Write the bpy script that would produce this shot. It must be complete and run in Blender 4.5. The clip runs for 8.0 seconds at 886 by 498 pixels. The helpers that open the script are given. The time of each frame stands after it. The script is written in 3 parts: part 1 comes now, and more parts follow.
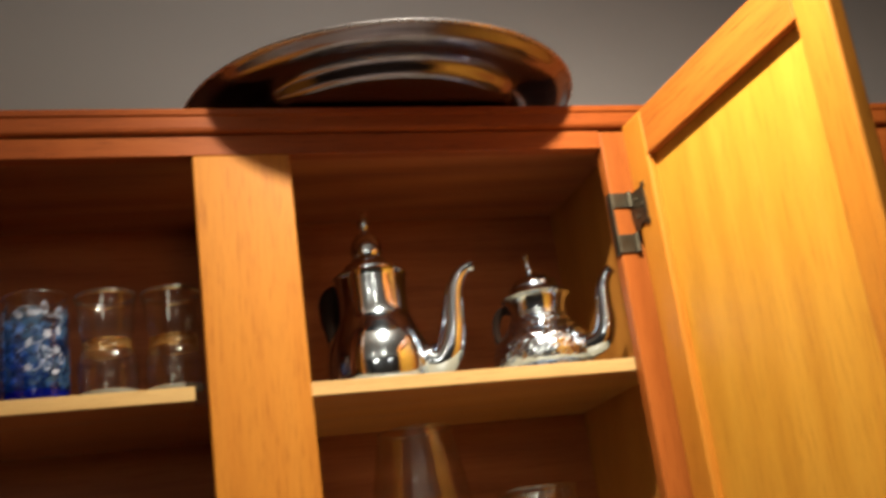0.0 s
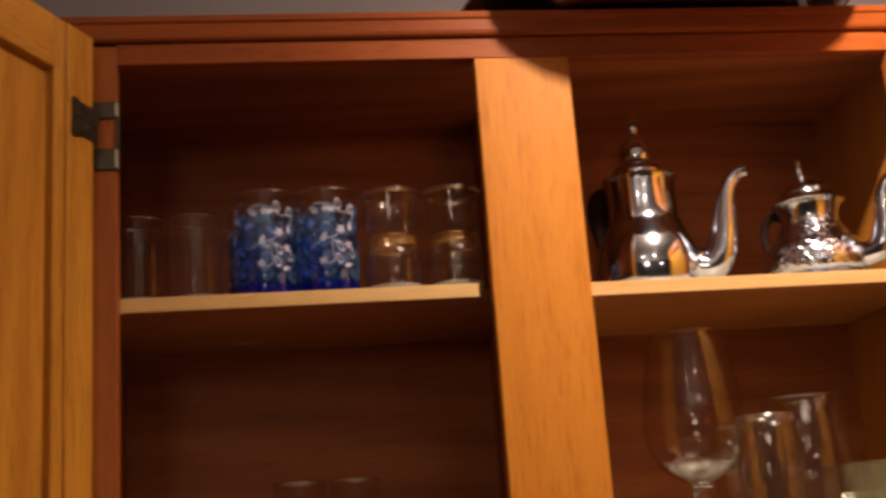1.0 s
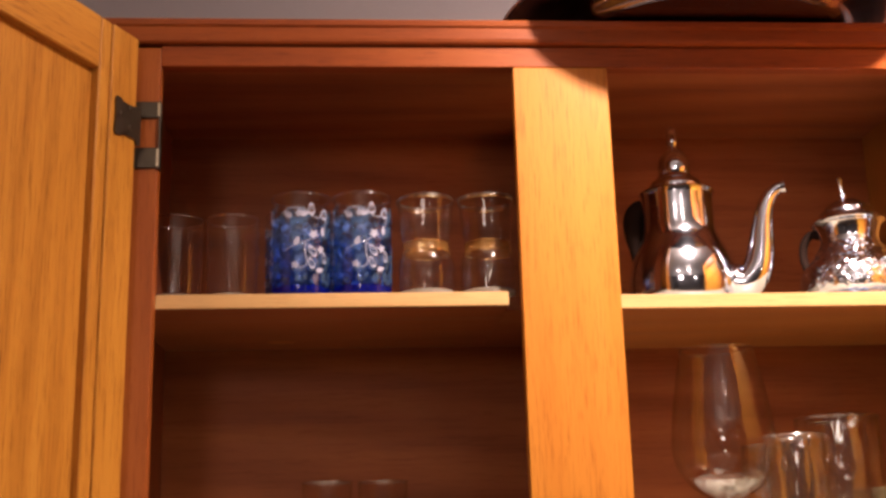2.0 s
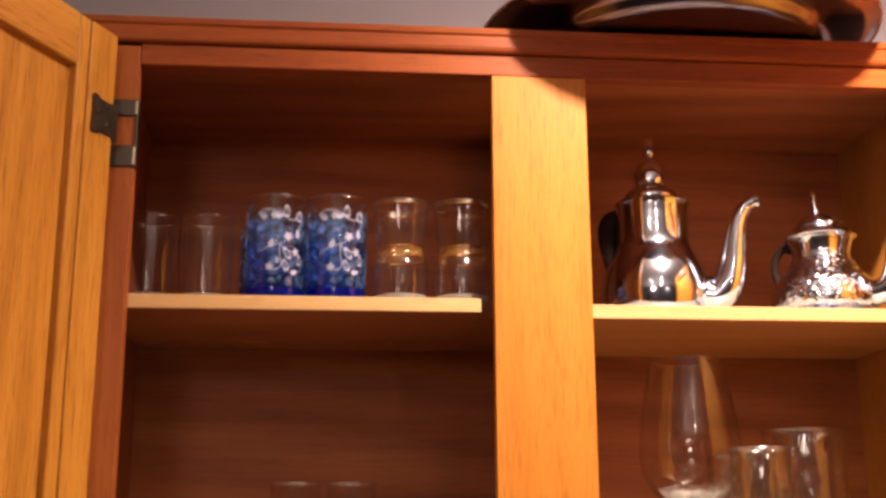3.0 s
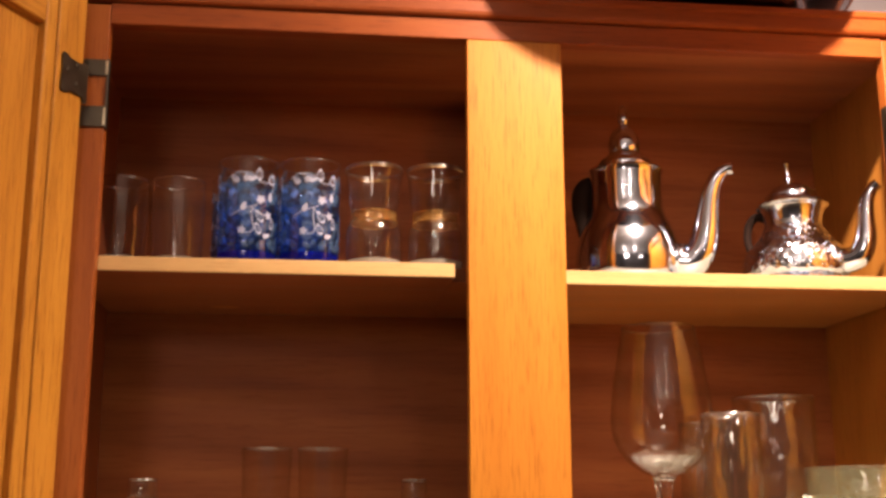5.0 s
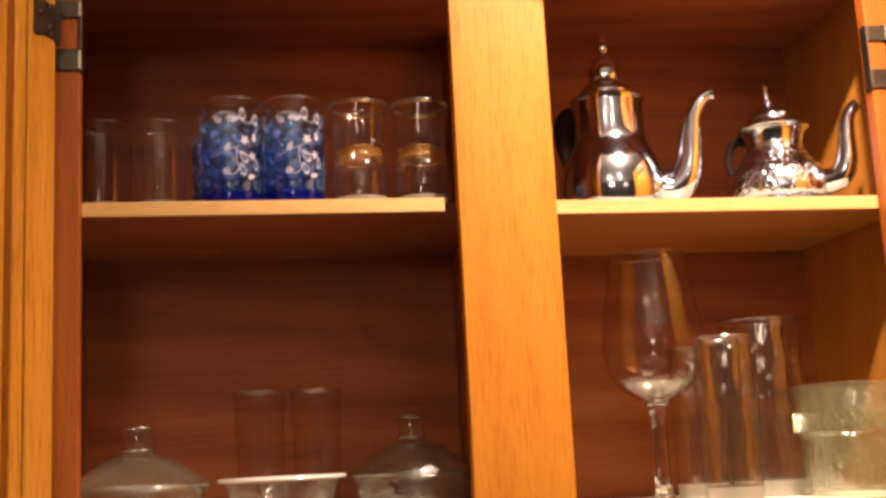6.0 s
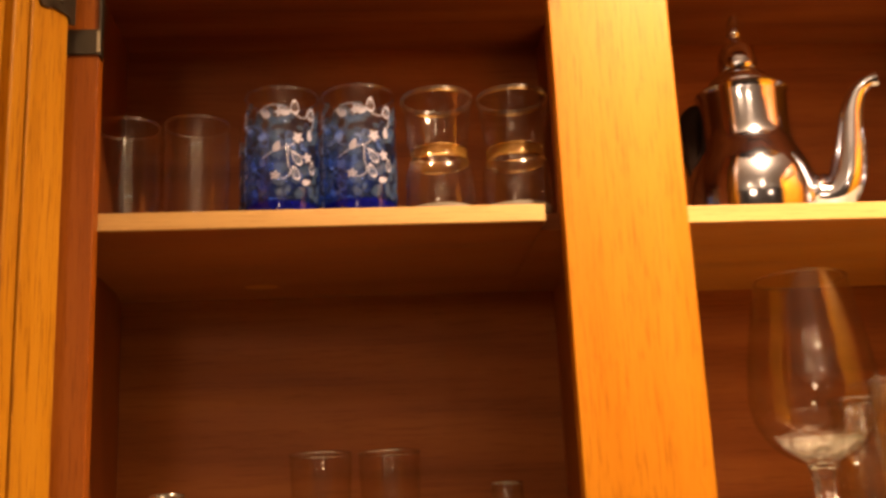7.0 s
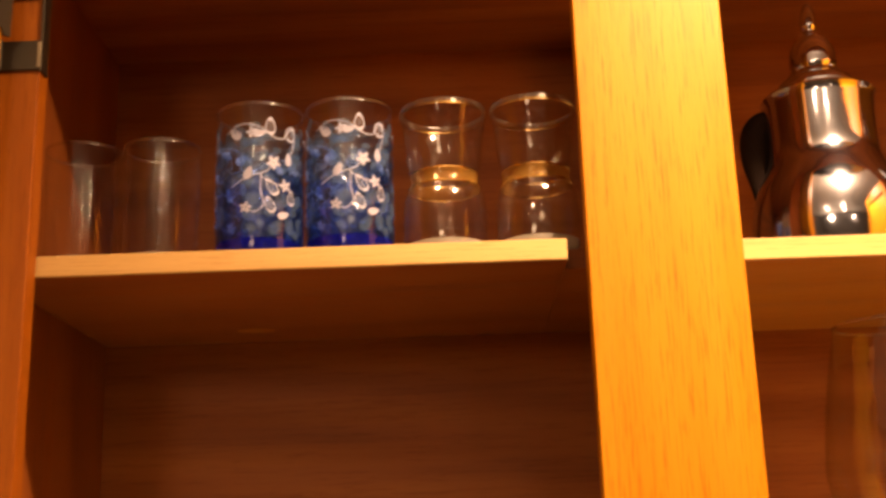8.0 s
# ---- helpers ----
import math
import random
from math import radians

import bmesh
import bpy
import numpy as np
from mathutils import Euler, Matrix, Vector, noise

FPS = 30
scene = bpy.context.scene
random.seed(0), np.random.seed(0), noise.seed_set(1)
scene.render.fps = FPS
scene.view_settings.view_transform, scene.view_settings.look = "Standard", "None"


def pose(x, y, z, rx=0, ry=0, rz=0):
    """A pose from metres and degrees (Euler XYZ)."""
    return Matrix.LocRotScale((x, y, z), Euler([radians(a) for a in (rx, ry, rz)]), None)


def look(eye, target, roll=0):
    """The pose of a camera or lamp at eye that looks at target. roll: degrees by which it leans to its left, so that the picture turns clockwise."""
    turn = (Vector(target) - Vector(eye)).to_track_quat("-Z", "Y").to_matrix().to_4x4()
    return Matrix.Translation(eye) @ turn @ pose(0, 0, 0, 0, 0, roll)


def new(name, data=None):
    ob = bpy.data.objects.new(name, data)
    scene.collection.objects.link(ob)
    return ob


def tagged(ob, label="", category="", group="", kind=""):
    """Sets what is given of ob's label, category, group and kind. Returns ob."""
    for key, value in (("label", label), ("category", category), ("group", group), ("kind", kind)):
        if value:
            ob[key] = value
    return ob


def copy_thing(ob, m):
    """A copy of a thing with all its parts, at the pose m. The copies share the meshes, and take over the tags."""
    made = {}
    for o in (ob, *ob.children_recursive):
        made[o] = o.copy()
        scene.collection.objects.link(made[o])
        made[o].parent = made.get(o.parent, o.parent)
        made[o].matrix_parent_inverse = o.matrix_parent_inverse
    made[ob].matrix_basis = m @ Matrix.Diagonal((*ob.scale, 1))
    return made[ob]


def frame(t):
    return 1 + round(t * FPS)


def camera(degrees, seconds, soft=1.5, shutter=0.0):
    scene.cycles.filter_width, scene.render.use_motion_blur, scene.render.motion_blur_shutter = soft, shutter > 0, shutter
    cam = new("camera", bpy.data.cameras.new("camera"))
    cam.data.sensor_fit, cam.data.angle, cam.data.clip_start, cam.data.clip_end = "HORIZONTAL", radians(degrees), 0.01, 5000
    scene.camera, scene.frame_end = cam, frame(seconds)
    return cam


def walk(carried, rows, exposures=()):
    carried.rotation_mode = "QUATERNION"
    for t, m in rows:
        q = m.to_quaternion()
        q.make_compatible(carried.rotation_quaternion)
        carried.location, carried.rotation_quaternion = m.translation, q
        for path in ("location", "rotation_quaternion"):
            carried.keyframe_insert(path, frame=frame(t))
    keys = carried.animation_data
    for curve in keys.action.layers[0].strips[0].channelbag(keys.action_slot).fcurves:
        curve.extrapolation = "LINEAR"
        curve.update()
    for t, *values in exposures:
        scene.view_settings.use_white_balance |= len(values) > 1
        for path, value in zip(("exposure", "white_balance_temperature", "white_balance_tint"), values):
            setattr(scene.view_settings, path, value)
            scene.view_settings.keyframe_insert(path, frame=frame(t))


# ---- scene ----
cam = camera(42.0, 8.0, soft=3.0, shutter=0.5)
EXPOSURES = [(0, 0.36, 5500, 6), (0.5, 0.5, 5500, 17), (1.0, 0.12, 6300, 32), (1.5, 0.88, 6000, 38), (3.5, 1.15, 6100, 40), (4.0, 1.14, 6700, 37), (5.5, 1.15, 6000, 34), (6.5, 1.05, 7900, 38), (7.5, 1.08, 9300, 39), (8, 1.28, 9500, 42)]
PATH = [
    (0, (-0.114, -1.339, 1.459), (0.456, 0.483, 2.057), -7.9),
    (0.5, (-0.153, -1.336, 1.435), (0.268, 0.542, 1.981), -6.2),
    (1, (-0.234, -1.33, 1.456), (0.022, 0.594, 1.937), -4.2),
    (1.5, (-0.213, -1.337, 1.453), (-0.06, 0.596, 1.944), -2.3),
    (3, (-0.188, -1.355, 1.471), (-0.009, 0.579, 1.949), -0.2),
    (3.5, (-0.18, -1.359, 1.469), (0.002, 0.576, 1.937), 0.0),
    (4, (-0.183, -1.36, 1.472), (0.016, 0.578, 1.924), 0.1),
    (5.5, (-0.208, -1.339, 1.452), (0.066, 0.6, 1.856), -1.3),
    (6, (-0.244, -1.325, 1.448), (0.081, 0.618, 1.792), -2.9),
    (6.5, (-0.255, -1.206, 1.464), (0.056, 0.739, 1.808), -3.4),
    (7, (-0.203, -1.036, 1.427), (-0.042, 0.891, 1.937), -2.7),
    (7.5, (-0.179, -0.928, 1.467), (-0.102, 1.0, 1.993), -2.1),
    (8, (-0.101, -0.865, 1.506), (-0.126, 1.066, 2.025), -1.8),
]
walk(cam, [(t, look(eye, target, roll)) for t, eye, target, roll in PATH], EXPOSURES)

# ---- light ----
world = bpy.data.worlds.new("room_air")
world.use_nodes = True
world.node_tree.nodes["Background"].inputs[0].default_value = (0.9, 0.75, 0.6, 1)
world.node_tree.nodes["Background"].inputs[1].default_value = 0.02
scene.world = world
scene.cycles.transparent_max_bounces = 40


def bulb(name, at, watts, radius, colour):
    lamp = bpy.data.lights.new(name, "POINT")
    lamp.energy, lamp.shadow_soft_size, lamp.color = watts, radius, colour
    new(name, lamp).location = at


WARM = (1.0, 0.84, 0.57)
# a recessed downlight over the counter, a row of small downlights further back in the room, and two unseen bulbs added
# to lift the dark compartments
down = bpy.data.lights.new("downlight", "SPOT")
down.energy, down.shadow_soft_size, down.color = 62, 0.021, WARM
down.spot_size, down.spot_blend = radians(152), 1.0
new("downlight", down).matrix_basis = look((0.30, -0.505, 2.42), (0.70, -0.18, 1.3))
bulb("downlight_spill", (0.30, -0.505, 2.415), 10, 0.021, WARM)
bulb("far_wall_bulb", (-0.70, -2.6, 2.05), 9, 0.2, WARM)
for x, y in ((0.20, -1.7), (-0.55, -1.7), (0.20, -2.5)):
    bulb("far_downlight", (x, y, 2.44), 1.2, 0.016, WARM)
bulb("far_wall_bulb", (0.75, -2.6, 1.98), 2.5, 0.03, WARM)


# ---- materials ----
def material(name):
    m = bpy.data.materials.new(name)
    m.use_nodes = True
    nt = m.node_tree
    b = nt.nodes["Principled BSDF"]
    return m, nt, b


def add(nt, kind, **values):
    n = nt.nodes.new(kind)
    for key, value in values.items():
        n.inputs[key.replace("_", " ")].default_value = value
    return n


def ramp(nt, stops):
    n = nt.nodes.new("ShaderNodeValToRGB")
    e = n.color_ramp.elements
    while len(e) < len(stops):
        e.new(0.5)
    for item, (p, c) in zip(e, stops):
        item.position, item.color = p, (*c, 1)
    return n


def wood(name, axis, dark, mid, pale, gloss=0.42, fine=1.0, pore=0.62):
    """Oiled oak with its grain along one axis of the object."""
    m, nt, b = material(name)
    L = nt.links
    co = nt.nodes.new("ShaderNodeTexCoord")
    info = nt.nodes.new("ShaderNodeObjectInfo")
    shift = nt.nodes.new("ShaderNodeVectorMath")
    shift.operation = "MULTIPLY_ADD"
    L.new(info.outputs["Random"], shift.inputs[0])
    shift.inputs[1].default_value = (3.1, 4.7, 5.3)
    L.new(co.outputs["Object"], shift.inputs[2])
    k = "xyz".index(axis)

    def stretched(across, along):
        mp = nt.nodes.new("ShaderNodeMapping")
        s = [across] * 3
        s[k] = along
        mp.inputs["Scale"].default_value = s
        L.new(shift.outputs[0], mp.inputs["Vector"])
        return mp
    broad = add(nt, "ShaderNodeTexNoise", Scale=1.0, Detail=4.0, Roughness=0.6, Distortion=0.6)
    L.new(stretched(55 * fine, 1.5).outputs[0], broad.inputs["Vector"])
    pores = add(nt, "ShaderNodeTexNoise", Scale=1.0, Detail=3.0, Roughness=0.7)
    L.new(stretched(520 * fine, 20).outputs[0], pores.inputs["Vector"])
    flame = nt.nodes.new("ShaderNodeTexWave")
    flame.wave_type, flame.bands_direction = "BANDS", "DIAGONAL"
    for key, value in (("Scale", 1.0), ("Distortion", 7.0), ("Detail", 3.0), ("Detail Scale", 0.8)):
        flame.inputs[key].default_value = value
    L.new(stretched(11 * fine, 0.9).outputs[0], flame.inputs["Vector"])
    mix = nt.nodes.new("ShaderNodeMix")
    mix.inputs[0].default_value = 0.22
    L.new(broad.outputs["Fac"], mix.inputs[2])
    L.new(flame.outputs["Fac"], mix.inputs[3])
    tone = ramp(nt, [(0.1, dark), (0.5, mid), (0.95, pale)])
    L.new(mix.outputs[0], tone.inputs[0])
    line = ramp(nt, [(0.32, (0.46, 0.33, 0.23)), (0.48, (1, 1, 1))])
    L.new(pores.outputs["Fac"], line.inputs[0])
    mul = nt.nodes.new("ShaderNodeMix")
    mul.data_type, mul.blend_type = "RGBA", "MULTIPLY"
    mul.inputs[0].default_value = pore
    L.new(tone.outputs[0], mul.inputs[6])
    L.new(line.outputs[0], mul.inputs[7])
    L.new(mul.outputs[2], b.inputs["Base Color"])
    rough = nt.nodes.new("ShaderNodeMapRange")
    rough.inputs[3].default_value, rough.inputs[4].default_value = gloss - 0.08, gloss + 0.14
    L.new(broad.outputs["Fac"], rough.inputs[0])
    L.new(rough.outputs[0], b.inputs["Roughness"])
    b.inputs["Specular IOR Level"].default_value = 0.2
    bump = add(nt, "ShaderNodeBump", Strength=0.25, Distance=0.0008)
    L.new(pores.outputs["Fac"], bump.inputs["Height"])
    L.new(bump.outputs[0], b.inputs["Normal"])
    return m


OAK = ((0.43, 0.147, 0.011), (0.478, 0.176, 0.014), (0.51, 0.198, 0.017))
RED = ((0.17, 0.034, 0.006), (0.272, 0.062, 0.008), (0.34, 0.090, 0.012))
oak_z = wood("oak_upright", "z", *OAK)
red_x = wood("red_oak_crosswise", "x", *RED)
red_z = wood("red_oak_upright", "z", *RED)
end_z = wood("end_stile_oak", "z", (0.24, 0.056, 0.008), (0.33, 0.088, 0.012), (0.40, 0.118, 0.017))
# right door's panel, yellower than its frame to hold the strong lamp light
lit_panel_z = wood("lit_door_panel_oak", "z", (0.47, 0.195, 0.014), (0.57, 0.262, 0.021), (0.63, 0.31, 0.030), 0.42, 0.75, 0.42)
rust_x = wood("reddish_door_rail_oak", "x", (0.30, 0.078, 0.008), (0.40, 0.118, 0.012), (0.46, 0.150, 0.017))
GOLDEN = ((0.33, 0.120, 0.010), (0.49, 0.212, 0.020), (0.56, 0.262, 0.030))
golden_z = wood("golden_oak_upright", "z", *GOLDEN, 0.42, 1.0, 0.9)
golden_panel = wood("golden_door_panel", "z", (0.30, 0.105, 0.010), (0.50, 0.215, 0.020), (0.57, 0.27, 0.032), 0.42, 1.3, 0.9)
golden_x = wood("golden_oak_crosswise", "x", *GOLDEN, 0.42, 0.8, 0.8)
birch_x = wood("pale_birch_edge", "x", (0.48, 0.28, 0.10), (0.56, 0.345, 0.13), (0.61, 0.40, 0.165), 0.5, 1.0, 0.4)
# one plywood, lighter at right and darker at left to carry the light's falloff
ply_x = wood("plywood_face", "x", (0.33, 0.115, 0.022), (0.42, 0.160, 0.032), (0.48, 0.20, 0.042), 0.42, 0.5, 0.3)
dim_ply_x = wood("dimmed_plywood_face", "x", (0.19, 0.050, 0.012), (0.26, 0.073, 0.017), (0.31, 0.096, 0.022), 0.42, 0.5, 0.3)
# right side panel: the lamp light falling on it is put into paler wood
lit_side_z = wood("lit_side_panel_oak", "z", (0.35, 0.125, 0.017), (0.44, 0.170, 0.024), (0.50, 0.210, 0.032), 0.42, 0.6, 0.4)
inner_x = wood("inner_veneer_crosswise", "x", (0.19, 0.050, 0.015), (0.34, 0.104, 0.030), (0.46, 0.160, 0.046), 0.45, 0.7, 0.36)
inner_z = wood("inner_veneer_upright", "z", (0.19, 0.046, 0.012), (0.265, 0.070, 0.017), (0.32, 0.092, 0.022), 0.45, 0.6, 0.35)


def painted(name, colour, rough, grain, depth):
    m, nt, b = material(name)
    co = nt.nodes.new("ShaderNodeTexCoord")
    n = add(nt, "ShaderNodeTexNoise", Scale=grain, Detail=5.0, Roughness=0.6)
    big = add(nt, "ShaderNodeTexNoise", Scale=1.7, Detail=3.0)
    nt.links.new(co.outputs["Object"], n.inputs["Vector"])
    nt.links.new(co.outputs["Object"], big.inputs["Vector"])
    r = ramp(nt, [(0.3, tuple(c * 0.9 for c in colour)), (0.7, colour)])
    nt.links.new(big.outputs["Fac"], r.inputs[0])
    nt.links.new(r.outputs[0], b.inputs["Base Color"])
    b.inputs["Roughness"].default_value = rough
    bump = add(nt, "ShaderNodeBump", Strength=0.3, Distance=depth)
    nt.links.new(n.outputs["Fac"], bump.inputs["Height"])
    nt.links.new(bump.outputs[0], b.inputs["Normal"])
    return m


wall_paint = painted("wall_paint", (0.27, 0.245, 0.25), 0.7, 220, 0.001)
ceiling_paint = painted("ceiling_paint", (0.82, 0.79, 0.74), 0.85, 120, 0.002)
# the other walls' paint, darkened so reflections read as an unlit room
unlit_wall_paint = painted("unlit_room_paint", (0.11, 0.10, 0.098), 0.7, 220, 0.001)
floor_vinyl = painted("floor_covering", (0.11, 0.075, 0.05), 0.5, 60, 0.001)
worktop_laminate = painted("worktop_laminate", (0.66, 0.56, 0.42), 0.35, 90, 0.0002)
# one shelf paper in three tones, darker to dim a compartment's bounced light
half_dim_liner = painted("half_dimmed_shelf_paper", (0.36, 0.31, 0.21), 0.5, 80, 0.0002)
dim_liner = painted("dimmed_shelf_paper", (0.30, 0.17, 0.07), 0.5, 80, 0.0002)
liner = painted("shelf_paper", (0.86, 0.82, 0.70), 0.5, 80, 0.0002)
stoneware = painted("white_glaze", (0.78, 0.76, 0.70), 0.15, 40, 0.0002)
enamel = painted("white_enamel_print", (0.38, 0.39, 0.50), 0.5, 400, 0.0001)


def metal(name, colour, rough, bump_scale=0.0, bump_depth=0.0, wear=30.0):
    m, nt, b = material(name)
    co = nt.nodes.new("ShaderNodeTexCoord")
    n = add(nt, "ShaderNodeTexNoise", Scale=wear, Detail=4.0)
    nt.links.new(co.outputs["Object"], n.inputs["Vector"])
    rr = nt.nodes.new("ShaderNodeMapRange")
    rr.inputs[3].default_value, rr.inputs[4].default_value = rough * 0.6, rough * 1.5
    nt.links.new(n.outputs["Fac"], rr.inputs[0])
    nt.links.new(rr.outputs[0], b.inputs["Roughness"])
    b.inputs["Base Color"].default_value = (*colour, 1)
    b.inputs["Metallic"].default_value = 1
    if bump_scale:
        v = add(nt, "ShaderNodeTexVoronoi", Scale=bump_scale)
        v.feature = "SMOOTH_F1"
        nt.links.new(co.outputs["Object"], v.inputs["Vector"])
        bump = add(nt, "ShaderNodeBump", Strength=1.0, Distance=bump_depth)
        nt.links.new(v.outputs["Distance"], bump.inputs["Height"])
        nt.links.new(bump.outputs[0], b.inputs["Normal"])
    return m


silver = metal("polished_silver", (0.70, 0.755, 0.87), 0.1)
chased = metal("chased_silver", (0.72, 0.77, 0.87), 0.13, 150, 0.0022)
brass = metal("antique_brass", (0.095, 0.08, 0.058), 0.45, 0, 0, 90)
gilt = metal("worn_gilt", (0.75, 0.45, 0.16), 0.22, 0, 0, 60)
bronze = metal("dark_polished_bronze", (0.18, 0.16, 0.205), 0.17, 0, 0, 14)
# tray rim: the white lamp highlight is put into a brighter bronze
bright_bronze = metal("highlit_bronze_edge", (0.50, 0.46, 0.50), 0.26, 0, 0, 40)
steel_edge = metal("bright_brass_edge", (0.55, 0.47, 0.33), 0.3)
black, nt_, b_ = material("black_handle_sleeve")
b_.inputs["Base Color"].default_value, b_.inputs["Roughness"].default_value = (0.020, 0.011, 0.008, 1), 0.8
b_.inputs["Specular IOR Level"].default_value = 0.05


def thin_glass(name, tint, gloss=1.0, haze=0.0, haze_colour=(0.8, 0.8, 0.8), low=None, height=0.1, ripple=0.0, drawn=0.7, face=0.034, rough=0.05, grain=85.0):
    """Clear blown glass: it lets light through and shines at its rims. low: a deeper tint at the foot."""
    m, nt, b = material(name)
    L = nt.links
    clear = nt.nodes.new("ShaderNodeBsdfTransparent")
    clear.inputs[0].default_value = (*tint, 1)
    if low:
        co = nt.nodes.new("ShaderNodeTexCoord")
        sep = nt.nodes.new("ShaderNodeSeparateXYZ")
        L.new(co.outputs["Object"], sep.inputs[0])
        div = nt.nodes.new("ShaderNodeMath")
        div.operation = "DIVIDE"
        div.inputs[1].default_value = height
        L.new(sep.outputs[2], div.inputs[0])
        r = ramp(nt, [(0.03, low), (0.2, tuple(0.65 * a + 0.35 * t for a, t in zip(low, tint))), (0.74, tuple(0.35 * a + 0.65 * t for a, t in zip(low, tint))), (0.84, tint)])
        L.new(div.outputs[0], r.inputs[0])
        L.new(r.outputs[0], clear.inputs[0])
    shine = nt.nodes.new("ShaderNodeBsdfGlossy")
    shine.inputs["Roughness"].default_value = rough
    if ripple:
        at = nt.nodes.new("ShaderNodeTexCoord")
        long = nt.nodes.new("ShaderNodeMapping")
        long.inputs["Scale"].default_value = (1, 1, drawn)
        L.new(at.outputs["Object"], long.inputs["Vector"])
        wavy = add(nt, "ShaderNodeTexNoise", Scale=grain, Detail=1.0)
        L.new(long.outputs[0], wavy.inputs["Vector"])
        dent = add(nt, "ShaderNodeBump", Strength=1.0, Distance=ripple)
        L.new(wavy.outputs["Fac"], dent.inputs["Height"])
        L.new(dent.outputs[0], shine.inputs["Normal"])
    fres = add(nt, "ShaderNodeLayerWeight", Blend=0.5)
    sharp = nt.nodes.new("ShaderNodeMath")
    sharp.operation = "POWER"
    sharp.inputs[1].default_value = 4.0
    L.new(fres.outputs["Facing"], sharp.inputs[0])
    amount = nt.nodes.new("ShaderNodeMath")
    amount.operation = "MULTIPLY_ADD"
    amount.inputs[1].default_value, amount.inputs[2].default_value = 0.5 * gloss, face
    L.new(sharp.outputs[0], amount.inputs[0])
    mix = nt.nodes.new("ShaderNodeMixShader")
    L.new(amount.outputs[0], mix.inputs[0])
    under = clear
    if haze:
        soft = nt.nodes.new("ShaderNodeBsdfTranslucent")
        soft.inputs[0].default_value = (*haze_colour, 1)
        pale = nt.nodes.new("ShaderNodeBsdfDiffuse")
        pale.inputs[0].default_value = (*haze_colour, 1)
        both = nt.nodes.new("ShaderNodeMixShader")
        L.new(soft.outputs[0], both.inputs[1])
        L.new(pale.outputs[0], both.inputs[2])
        under = nt.nodes.new("ShaderNodeMixShader")
        under.inputs[0].default_value = haze
        if low:
            hz = ramp(nt, [(0.70, (haze,) * 3), (0.85, (0.0,) * 3)])
            L.new(div.outputs[0], hz.inputs[0])
            L.new(hz.outputs[0], under.inputs[0])
        L.new(clear.outputs[0], under.inputs[1])
        L.new(both.outputs[0], under.inputs[2])
    L.new(under.outputs[0], mix.inputs[1])
    L.new(shine.outputs[0], mix.inputs[2])
    L.new(mix.outputs[0], nt.nodes["Material Output"].inputs["Surface"])
    return m


def solid_glass(name, tint, rough=0.0):
    m, nt, b = material(name)
    b.inputs["Base Color"].default_value = (*tint, 1)
    b.inputs["Transmission Weight"].default_value = 1
    b.inputs["Roughness"].default_value = rough
    b.inputs["IOR"].default_value = 1.48
    return m


wine_clear = thin_glass("fine_clear_glass", (0.985, 0.985, 0.975), 1.0, 0.001, (0.7, 0.66, 0.58), ripple=0.0006, face=0.06, rough=0.03)
clear_glass = thin_glass("clear_glass", (0.985, 0.985, 0.975), 0.9, 0.001, (0.7, 0.66, 0.58), ripple=0.0003, face=0.022, rough=0.03)
amber_glass = thin_glass("faintly_amber_glass", (0.985, 0.97, 0.945), 1.2, 0.003, (0.7, 0.6, 0.5), ripple=0.0007)
green_glass = thin_glass("greenish_pressed_glass", (0.965, 0.98, 0.945), 2.0, 0.010, (0.6, 0.66, 0.5), ripple=0.0022, face=0.085, rough=0.07, grain=170.0)
blue_glass = thin_glass("cobalt_fading_glass", (0.985, 0.988, 0.99), 0.3, 0.025, (0.08, 0.24, 0.55), (0.40, 0.60, 0.90), 0.137)
pale_print = thin_glass("pale_blue_print", (0.58, 0.74, 0.93), 0.2, 0.22, (0.26, 0.46, 0.74))
base_glass = solid_glass("thick_glass", (0.96, 0.97, 0.94))
tall_glass = thin_glass("clear_cast_glass", (0.985, 0.985, 0.965), 1.3, 0.003, (0.7, 0.68, 0.56), ripple=0.0034, drawn=0.3, face=0.12, rough=0.06)
# whitish haze in the feet stands in for the lit shelf showing through
foot_glass = thin_glass("pale_shelf_lit_glass", (0.9, 0.9, 0.86), 2.2, 0.2, (0.78, 0.75, 0.64), ripple=0.0013)
rim_glass = thin_glass("fire_polished_rim", (0.96, 0.96, 0.94), 1.6, 0.02, (0.7, 0.62, 0.5), face=0.22, rough=0.2)
rim_glass_gold = thin_glass("gold_washed_glass", (0.87, 0.68, 0.40), 0.8, 0.24, (0.80, 0.42, 0.10))
# stronger white haze, for feet where the lit shelf gleams most
bright_foot = thin_glass("milky_thick_glass", (0.85, 0.85, 0.8), 1.6, 0.38, (0.82, 0.80, 0.70), ripple=0.003, face=0.12, rough=0.1)
heavy_glass = thin_glass("heavy_clear_glass", (0.93, 0.94, 0.9), 3.0, 0.015, (0.75, 0.74, 0.62), ripple=0.0013)
sparkling_glass = thin_glass("thick_bowl_bottom", (0.93, 0.94, 0.90), 1.6, 0.03, (0.8, 0.8, 0.7), ripple=0.0034, face=0.24, rough=0.07, grain=120.0)
thin_rim = thin_glass("thin_tumbler_rim", (0.97, 0.97, 0.96), 0.7, face=0.14, rough=0.14)
base_blue = thin_glass("thick_cobalt_glass", (0.10, 0.16, 0.88), 1.0, 0.34, (0.010, 0.022, 0.42))
